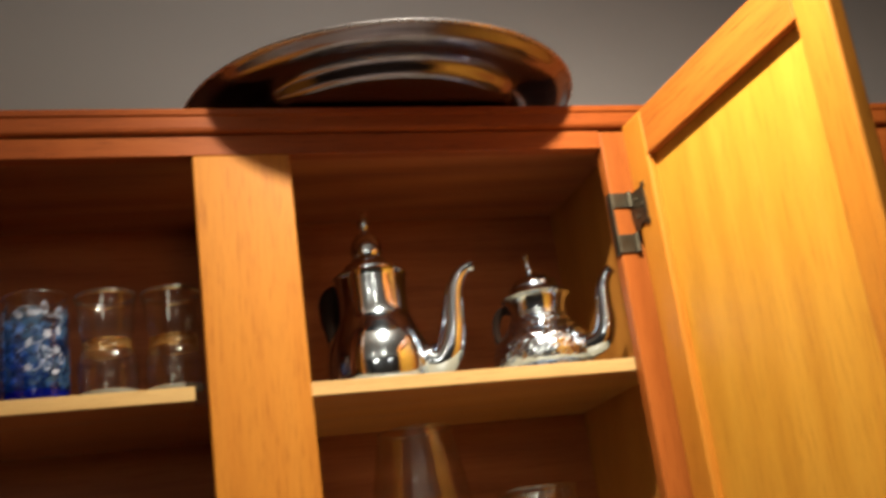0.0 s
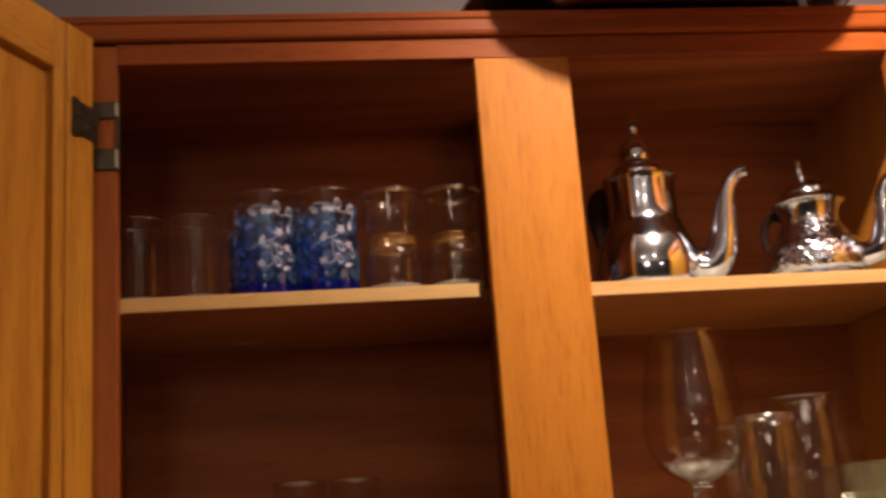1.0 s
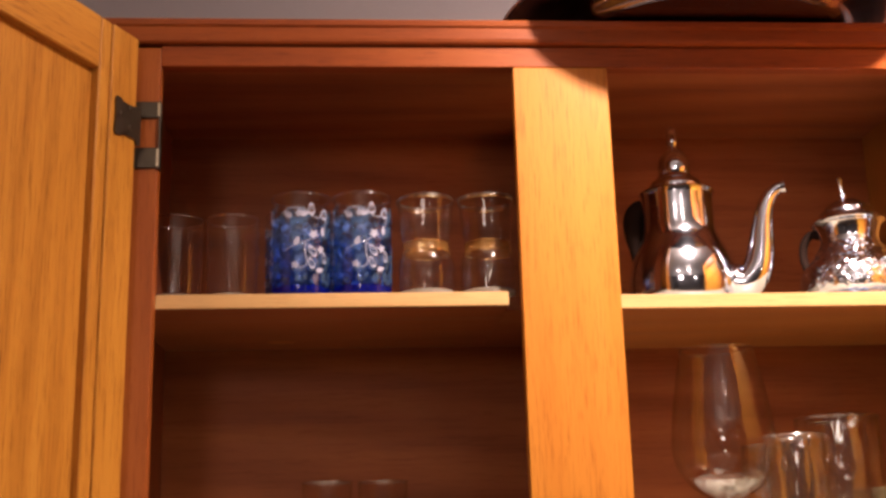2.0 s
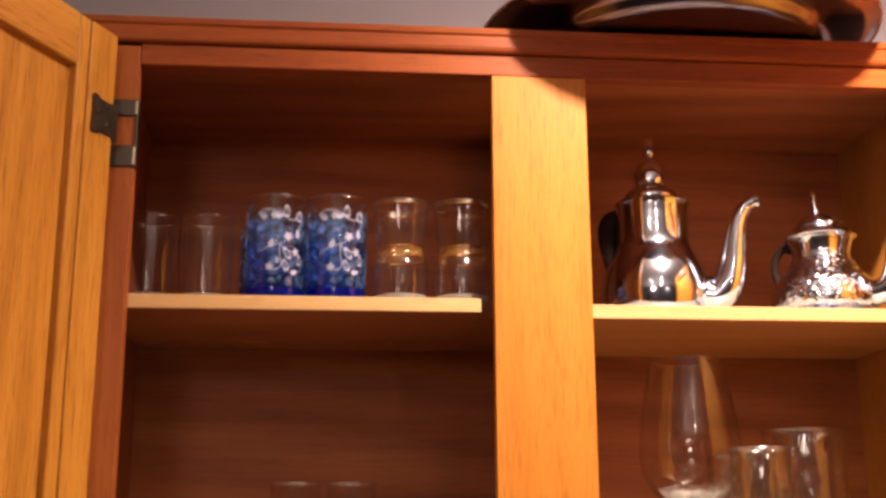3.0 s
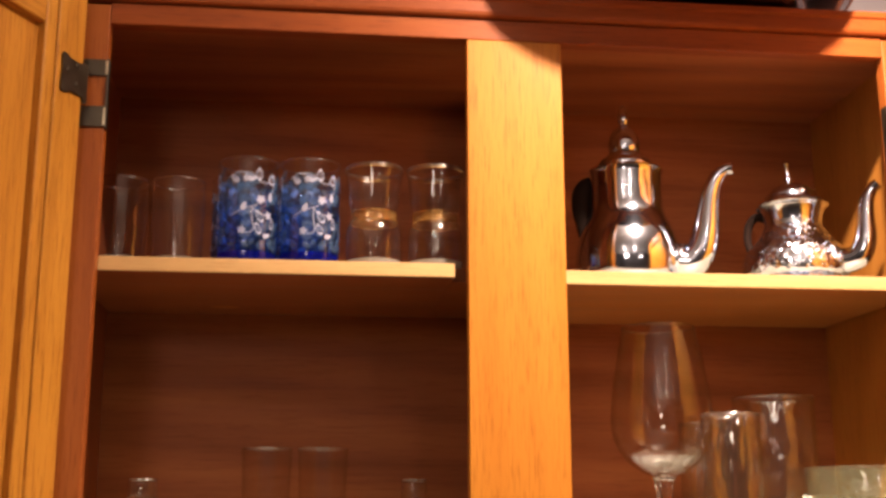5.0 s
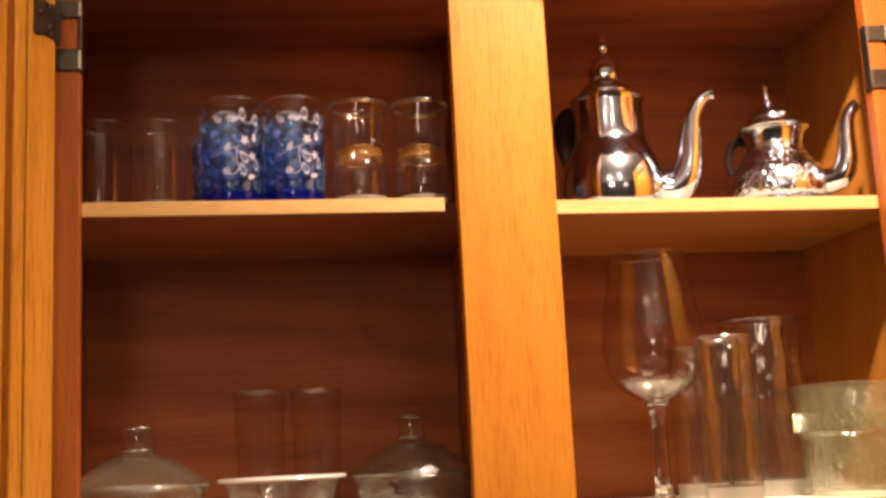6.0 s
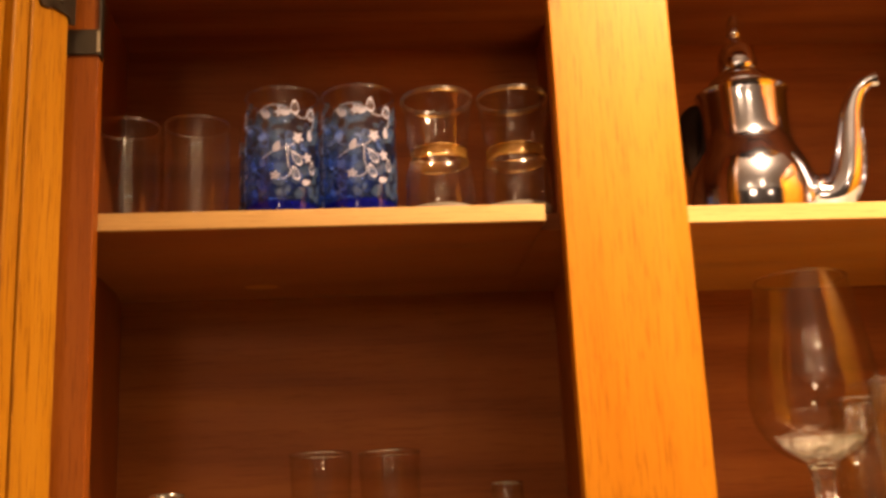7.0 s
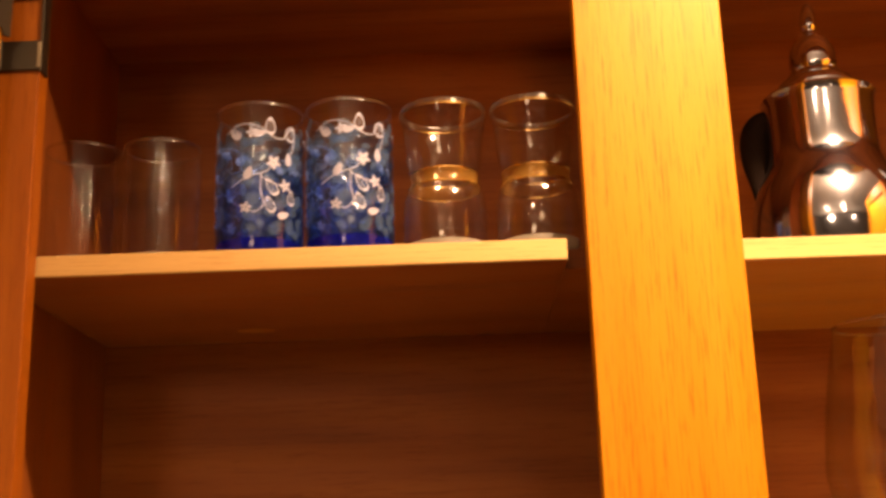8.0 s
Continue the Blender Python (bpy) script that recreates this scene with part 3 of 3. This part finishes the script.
def vine_print(radius):
    """A vine of stems, leaves and petals wrapped on a glass, a hair proud of it. u runs round the glass, v up it, in metres."""
    bm = bmesh.new()

    def wrap(u, v, lift):
        a = u / radius
        r = radius + lift
        return (r * math.sin(a), -r * math.cos(a), v)

    def blob(pts, lift=0.0004):
        bm.faces.new([bm.verts.new(wrap(u, v, lift)) for u, v in pts])

    def stem(keys, w=0.0007):
        pts = curve_points(keys, 8)
        last = None
        for i, p in enumerate(pts):
            a, b = pts[max(0, i - 1)], pts[min(len(pts) - 1, i + 1)]
            d = (b - a) / max(1e-9, np.linalg.norm(b - a))
            n = np.array((-d[1], d[0])) * w * 0.5
            pair = [bm.verts.new(wrap(*(p + n), 0.0004)), bm.verts.new(wrap(*(p - n), 0.0004))]
            if last:
                bm.faces.new((last[0], last[1], pair[1], pair[0]))
            last = pair

    def outline_leaf(u, v, turn, length, width):
        ring = leaf_shape(u, v, turn, length, width)
        inner = [((a - u) * 0.78 + u, (b - v) * 0.72 + v) for a, b in ring]
        o = [bm.verts.new(wrap(a, b, 0.0004)) for a, b in ring]
        i_ = [bm.verts.new(wrap(a, b, 0.0004)) for a, b in inner]
        for k in range(12):
            bm.faces.new((o[k], o[(k + 1) % 12], i_[(k + 1) % 12], i_[k]))
        c, d = math.cos(turn) * length * 0.42, math.sin(turn) * length * 0.42
        stem([(u - c, v - d), (u, v), (u + c, v + d)], 0.0005)

    def blossom(u, v, size):
        for k in range(5):
            a = math.tau * k / 5 + u * 90
            blob(leaf_shape(u + size * 0.6 * math.cos(a), v + size * 0.6 * math.sin(a), a, size * 1.0, size * 0.55))
    period = math.tau * radius / 3
    for n in range(3):
        o = n * period
        stem([(o - 0.0315, 0.1056), (o - 0.0165, 0.112), (o - 0.0015, 0.1088), (o + 0.0105, 0.1008), (o + 0.0195, 0.1008), (o + 0.0225, 0.109), (o + 0.028, 0.112), (o + 0.0305, 0.102), (o + 0.027, 0.088)], 0.0009)
        stem([(o - 0.0255, 0.0576), (o - 0.0135, 0.064), (o - 0.0045, 0.0672), (o + 0.0045, 0.0704), (o + 0.0105, 0.0784)], 0.0009)
        stem([(o, 0.0688), (o, 0.0528), (o + 0.0022, 0.0416), (o - 0.0045, 0.0352), (o - 0.012, 0.038)], 0.0009)
        stem([(o, 0.066), (o + 0.006, 0.062), (o + 0.013, 0.060), (o + 0.021, 0.0592)], 0.0008)
        for du, v, turn, ln, wd in ((0.0075, 0.1104, 1.57, 0.0160, 0.0085), (0.027, 0.1056, 1.2, 0.0145, 0.0085), (0.009, 0.0570, 2.14, 0.0170, 0.0080), (0.0075, 0.0416, 1.94, 0.0155, 0.0075), (0.027, 0.0496, 1.57, 0.014, 0.007)):
            outline_leaf(o + du, v, turn, ln, wd)
        for du, v, turn, ln, wd in ((-0.0225, 0.104, 2.4, 0.0140, 0.0075), (0.024, 0.0832, 1.57, 0.012, 0.0062), (-0.0105, 0.0688, 1.2, 0.012, 0.0068), (0.0195, 0.0336, 0.3, 0.011, 0.006), (-0.0012, 0.1035, 0.2, 0.010, 0.006)):
            blob(leaf_shape(o + du, v, turn, ln, wd))
        for cu, cv, size in ((0.0105, 0.0784, 0.0060), (-0.0075, 0.1045, 0.0050), (-0.0125, 0.0390, 0.0050), (0.021, 0.0592, 0.0054)):
            blossom(o + cu, cv, size)
    bm.faces.ensure_lookup_table()
    return bm


def pale_leaves(radius):
    """Scattered pale blue leaves between the vines."""
    bm = bmesh.new()
    rnd = random.Random(5)
    for k in range(160):
        u, v = rnd.uniform(0, math.tau * radius), 0.018 + 0.096 * ((k * 0.618) % 1)
        for a, b in [(rnd.uniform(0, 6.28), rnd.uniform(0.008, 0.016))]:
            pts = leaf_shape(u, v, a, b, b * 0.6)
            r = radius + 0.00018
            bm.faces.new([bm.verts.new((r * math.sin(p / radius), -r * math.cos(p / radius), q)) for p, q in pts])
    return bm


b1 = vessel("tumbler", (-0.268, 0.072, SHELF), blue, 0.0017, 0.014, blue_glass, base_blue, "cobalt blue glass tumbler with white printed vines", "glass", "blue tumblers", rim_mat=thin_rim)
b1.matrix_basis = pose(-0.268, 0.072, SHELF, 0, 0, 11)
part("printed_vine", vine_print(0.0372), enamel, b1, "white printed vine and leaves")
part("printed_leaves", pale_leaves(0.0372), pale_print, b1, "pale blue printed leaves")
for x, y, a in ((-0.191, 0.070, 7), (-0.282, 0.158, 67), (-0.200, 0.156, 90)):
    copy_thing(b1, pose(x, y, SHELF, 0, 0, a))

waist = smooth_profile([(0.027, 0.0), (0.032, 0.002), (0.0345, 0.008), (0.0355, 0.02), (0.0350, 0.042), (0.0335, 0.052), (0.0300, 0.060), (0.0280, 0.066), (0.0290, 0.073), (0.0315, 0.084), (0.0335, 0.100), (0.0358, 0.122), (0.0368, 0.128)], 4)
w1 = vessel("tea_glass", (-0.110, 0.074, SHELF), waist, 0.0019, 0.0095, amber_glass, bright_foot, "clear waisted tea glass with a flared rim", "glass", "waisted tea glasses")
for zb, rb in ((0.1262, 0.0369), (0.0722, 0.0290), (0.0600, 0.0304)):
    part("gilt_band", lathe([(rb + 0.0001, zb - 0.0007), (rb + 0.0006, zb - 0.0004), (rb + 0.0006, zb + 0.0004), (rb + 0.0001, zb + 0.0007), (rb + 0.0001, zb - 0.0007)], 48), gilt, w1, "thin gilt band", smooth=True)
part("gold_wash", lathe([(0.0303, 0.0605), (0.0288, 0.0632), (0.0283, 0.066), (0.0286, 0.069), (0.0292, 0.0718)], 48), rim_glass_gold, w1, "broad pale gold waist band", smooth=True)
copy_thing(w1, pose(-0.032, 0.073, SHELF, 0, 0, 25))

wine = thing("wine_glass", (0.268, 0.118, FLOOR), "large clear wine glass with a tall stem", "glass")
bowl_out = smooth_profile([(0.006, 0.130), (0.021, 0.134), (0.043, 0.147), (0.0585, 0.168), (0.0655, 0.192), (0.0652, 0.215), (0.0612, 0.250), (0.0548, 0.287), (0.0475, 0.322)], 6)
bowl_in = [(max(0.0005, r - 0.0013), z + (0.006 if z < 0.134 else 0)) for r, z in reversed(bowl_out)]
part("bowl", lathe(bowl_out + bowl_in + [(0.0, 0.137)], 64), wine_clear, wine, smooth=True)
part("rim", lathe([(0.0469 + 0.0014 * math.cos(math.tau * i / 8), 0.3230 + 0.0014 * math.sin(math.tau * i / 8)) for i in range(9)], 64), rim_glass, wine, smooth=True)
part("stem", lathe([(0, 0.006)] + smooth_profile([(0.020, 0.0055), (0.0125, 0.014), (0.0098, 0.04), (0.0094, 0.090), (0.0112, 0.118), (0.0155, 0.1305)], 5) + [(0, 0.1345)], 24, 0.05, 8), base_glass, wine, smooth=True)
part("bowl_base", lathe([(0.0, 0.1385)] + smooth_profile([(0.020, 0.1385), (0.036, 0.1490), (0.042, 0.1565)], 4) + [(0.035, 0.1540), (0.018, 0.1450), (0.0, 0.1430)], 48, 0.02, 12), sparkling_glass, wine, "thick glass at the bottom of the bowl", smooth=True)
part("foot", lathe([(0, 0.0005), (0.038, 0.0005), (0.0405, 0.0015), (0.040, 0.0025), (0.026, 0.004), (0.0142, 0.0053), (0, 0.0056)], 48), bright_foot, wine, smooth=True)

tall = [(0.033, 0.0), (0.0345, 0.002), (0.035, 0.006), (0.0352, 0.016), (0.0355, 0.1), (0.036, 0.202)]
ta = vessel("highball_glass", (0.332, 0.044, FLOOR), tall, 0.0020, 0.022, tall_glass, bright_foot, "tall clear straight-sided highball glass", "glass", "tall glasses", 60, 0.012, 10)
copy_thing(ta, pose(0.354, 0.200, FLOOR, 0, 0, 30))
big = [(0.051, 0.0), (0.054, 0.002), (0.0545, 0.006), (0.0547, 0.018), (0.0550, 0.12), (0.0553, 0.236)]
vessel("highball_glass", (0.450, 0.192, FLOOR), big, 0.0024, 0.022, tall_glass, bright_foot, "wide tall clear straight-sided glass behind the others", "glass", "tall glasses")

# cut-glass bowl
cut = thing("cut_glass_bowl", (0.520, 0.088, FLOOR), "pressed glass bowl with a band of slanted cuts", "bowl")
cut.scale = (1, 1, 1.16)
prof_o = [(0.050, 0.002), (0.058, 0.005), (0.063, 0.02), (0.067, 0.062), (0.068, 0.066), (0.0715, 0.070), (0.0725, 0.092), (0.0705, 0.096), (0.0712, 0.121)]
part("wall", lathe(prof_o + [(0.0700, 0.1225), (0.0685, 0.121)] + [(r - 0.0042, z + (0.006 if z < 0.01 else 0)) for r, z in reversed(prof_o[:-1])] + [(0, 0.008)], 128, 0.028, 32, (0.01, 0.061)), bowl_glass, cut, smooth=True)
first_cut = part("slanted_cut", slab(-0.0019, 0.0019, -0.0016, 0.0016, -0.0125, 0.0125, 0.0009), cut_glass, cut)
for i in range(44):
    piece = first_cut if i == 0 else new("slanted_cut", first_cut.data)
    piece.parent = cut
    piece.matrix_basis = Matrix.Rotation(math.tau * i / 44, 4, "Z") @ Matrix.Translation((0.0732, 0, 0.0815)) @ Matrix.Rotation(radians(34), 4, "X")


# covered glass dishes
def covered_dish(at, radius, turn):
    d = thing("covered_dish", at, "clear glass casserole with a domed knobbed lid", "dish", "glass casseroles", turn)
    d.scale = (1, 1, 1.17)
    r = radius
    o = [(r * 0.72, 0.0), (r * 0.78, 0.002), (r * 0.86, 0.010), (r * 0.93, 0.036), (r * 0.96, 0.0462)]
    part("dish", lathe([(0, 0.003)] + o + [(a - 0.004, z + (0.005 if z < 0.003 else 0)) for a, z in reversed(o)] + [(0, 0.0065)], 64), dish_glass, d, "greenish clear glass dish", smooth=True)
    top = [(r * 1.0, 0.047), (r * 1.01, 0.049), (r * 0.99, 0.0515), (r * 0.8, 0.0625), (r * 0.5, 0.0755), (r * 0.26, 0.0815), (r * 0.19, 0.0835)]
    lid = part("lid", lathe(top + [(0, 0.0837), (0, 0.080)] + [(a * 0.97, z - 0.004) for a, z in reversed(top[:-1])] + [(r * 0.955, 0.0468)], 64), dish_glass, d, "domed clear glass lid", smooth=True)
    part("lid_rim", lathe([(r * 1.005 + 0.0016 * math.cos(math.tau * i / 8), 0.049 + 0.0016 * math.sin(math.tau * i / 8)) for i in range(9)], 64), rim_glass, lid, "bright rolled glass edge", smooth=True)
    knob = part("knob", lathe([(0, 0.0839), (r * 0.225, 0.0839), (r * 0.235, 0.0855), (r * 0.215, 0.090), (r * 0.205, 0.098), (r * 0.200, 0.106), (r * 0.190, 0.1085), (0, 0.1090)], 32), heavy_glass, lid, smooth=True)
    for zr, rr in ((0.1084, r * 0.192), (0.0858, r * 0.232)):
        part("bead", lathe([(rr + 0.0012 * math.cos(math.tau * i / 8), zr + 0.0012 * math.sin(math.tau * i / 8)) for i in range(9)], 32), rim_glass, knob, smooth=True)
    return d


covered_dish((-0.384, 0.112, FLOOR), 0.083, 0)
covered_dish((-0.052, 0.135, FLOOR), 0.078, 30)

plate_bowl = thing("soup_bowl", (-0.2155, 0.085, FLOOR), "pale glazed bowl with a flat white rim", "bowl")
plate_bowl.scale = (1, 1, 1.13)
bo = [(0.034, 0.0), (0.040, 0.001), (0.046, 0.006), (0.062, 0.034), (0.0665, 0.0485)]
part("body", lathe([(0, 0.002)] + bo + [(a - 0.004, z + 0.001) for a, z in reversed(bo[1:])] + [(0, 0.006)], 64), green_glass, plate_bowl, "greenish translucent bowl body", smooth=True)
part("rim", lathe([(0.0635, 0.0502), (0.0745, 0.0505), (0.0762, 0.0525), (0.075, 0.0545), (0.064, 0.0535), (0.0635, 0.0502)], 64), stoneware, plate_bowl, "flat white rim", smooth=True)

goblet = [(0.026, 0.0), (0.0275, 0.002), (0.028, 0.01), (0.031, 0.09), (0.0335, 0.168)]
gob = vessel("tumbler", (-0.240, 0.225, FLOOR), goblet, 0.0017, 0.009, amber_glass, foot_glass, "clear flared tumbler at the back of the shelf", "glass", "back tumblers")
copy_thing(gob, pose(-0.166, 0.232, FLOOR, 0, 0, 20))


# ---- teapots ----
pot = thing("teapot", (0.240, 0.148, SHELF_R), "tall polished silver teapot with a curved spout and tall lid", "teapot", "silver teapots", -24)
pot.scale = (1, 1, 0.985)
body = smooth_profile([(0.056, 0.0), (0.062, 0.002), (0.0672, 0.012), (0.0710, 0.034), (0.0695, 0.056), (0.0645, 0.075), (0.0580, 0.090), (0.0525, 0.102), (0.0498, 0.113), (0.0490, 0.128), (0.0490, 0.145), (0.0498, 0.163)], 6)
part("body", lathe([(0, 0.003)] + body + [(0.0512, 0.1650), (0.0522, 0.1668), (0.0510, 0.1690), (0.040, 0.1695), (0, 0.1695)], 72), silver, pot, smooth=True)
lid = part("lid", lathe([(0, 0.1700), (0.0365, 0.1700)] + smooth_profile([(0.0375, 0.173), (0.0372, 0.178), (0.0335, 0.184), (0.0275, 0.1885), (0.0240, 0.1925)], 4) + [(0, 0.1930)], 56), silver, pot, smooth=True)
part("knob", lathe([(0, 0.1932), (0.018, 0.1932)] + smooth_profile([(0.0195, 0.1945), (0.0214, 0.199), (0.0214, 0.210), (0.0188, 0.221), (0.0128, 0.230), (0.0072, 0.2345), (0.0060, 0.238), (0.0076, 0.243), (0.0074, 0.254), (0.0050, 0.263), (0.003, 0.2665)], 4) + [(0, 0.2675)], 40), silver, lid, "turned silver finial", smooth=True)
part("spout", tube([(0.048, 0, 0.046, 0.0270), (0.066, 0, 0.036, 0.0235), (0.084, 0, 0.034, 0.0220), (0.098, 0, 0.050, 0.0205), (0.105, 0, 0.076, 0.0180), (0.109, 0, 0.104, 0.0148), (0.114, 0, 0.130, 0.0120), (0.123, 0, 0.150, 0.0096), (0.135, 0, 0.160, 0.0080), (0.144, 0, 0.161, 0.0086)], 8, 20), silver, pot, "swan-neck silver spout", smooth=True)
part("spout_collar", tube([(0.0655, 0, 0.0380, 0.0245), (0.0685, 0, 0.0368, 0.0258), (0.0715, 0, 0.0356, 0.0245)], 4, 24), silver, pot, "raised collar where the spout leaves the belly", smooth=True)
part("handle", tube([(-0.040, 0, 0.150, 0.0080), (-0.052, 0, 0.153, 0.0120), (-0.061, 0, 0.140, 0.0135), (-0.062, 0, 0.118, 0.0125), (-0.060, 0, 0.098, 0.0100), (-0.058, 0, 0.080, 0.0080), (-0.056, 0, 0.068, 0.0065)], 7, 16), black, pot, "dark sleeved loop handle", smooth=True)

pot2 = thing("teapot", (0.469, 0.128, SHELF_R), "squat chased silver teapot with an embossed belly", "teapot", "silver teapots", -43)
belly = smooth_profile([(0.060, 0.012), (0.0690, 0.018), (0.0708, 0.032), (0.0650, 0.052), (0.0520, 0.067), (0.0440, 0.079), (0.0395, 0.087)], 6)
part("body", lathe([(0, 0.010)] + belly + [(0, 0.087)], 72), chased, pot2, "chased floral silver belly", smooth=True)
part("foot_ring", lathe([(0, 0.001), (0.062, 0.0), (0.0655, 0.002), (0.0645, 0.0055), (0.056, 0.008), (0.0545, 0.0125), (0, 0.0125)], 64), silver, pot2, smooth=True)
part("neck", lathe([(0.0385, 0.0865)] + smooth_profile([(0.0388, 0.088), (0.0380, 0.095), (0.0405, 0.106), (0.0440, 0.1135)], 4) + [(0.0470, 0.1150), (0.0488, 0.1172), (0.0470, 0.1196), (0, 0.1200)], 64), silver, pot2, smooth=True)
lid2 = part("lid", lathe([(0.0415, 0.1202)] + smooth_profile([(0.0410, 0.1215), (0.0375, 0.1240), (0.0350, 0.1300), (0.0340, 0.1340), (0.0290, 0.1370), (0.0250, 0.1415), (0.0170, 0.1465), (0.006, 0.1490)], 4) + [(0, 0.1492)], 56), silver, pot2, smooth=True)
part("finial", lathe([(0.0052, 0.1491), (0.0028, 0.1515), (0.0058, 0.1555), (0.0028, 0.160), (0.0026, 0.172), (0.0044, 0.1775), (0.002, 0.182), (0, 0.1822)], 24), silver, lid2, "slender turned finial", smooth=True)
part("spout", tube([(0.050, 0, 0.036, 0.0190), (0.070, 0, 0.033, 0.0170), (0.087, 0, 0.040, 0.0155), (0.096, 0, 0.060, 0.0138), (0.098, 0, 0.086, 0.0112), (0.101, 0, 0.110, 0.0092), (0.109, 0, 0.126, 0.0078), (0.117, 0, 0.132, 0.0072)], 8, 20), silver, pot2, "slender silver spout", smooth=True)
part("handle", tube([(-0.036, 0, 0.104, 0.0055), (-0.052, 0, 0.110, 0.0060), (-0.063, 0, 0.099, 0.0060), (-0.066, 0, 0.080, 0.0055), (-0.062, 0, 0.062, 0.0050), (-0.056, 0, 0.056, 0.0045)], 7, 14), black, pot2, "dark loop handle", smooth=True)
lid2.matrix_basis = Matrix.Translation((0, 0, 0.12)) @ Matrix.Rotation(radians(43), 4, "Z") @ Matrix.Rotation(radians(-5), 4, "Y") @ Matrix.Rotation(radians(-43), 4, "Z") @ Matrix.Translation((0, 0, -0.1188))
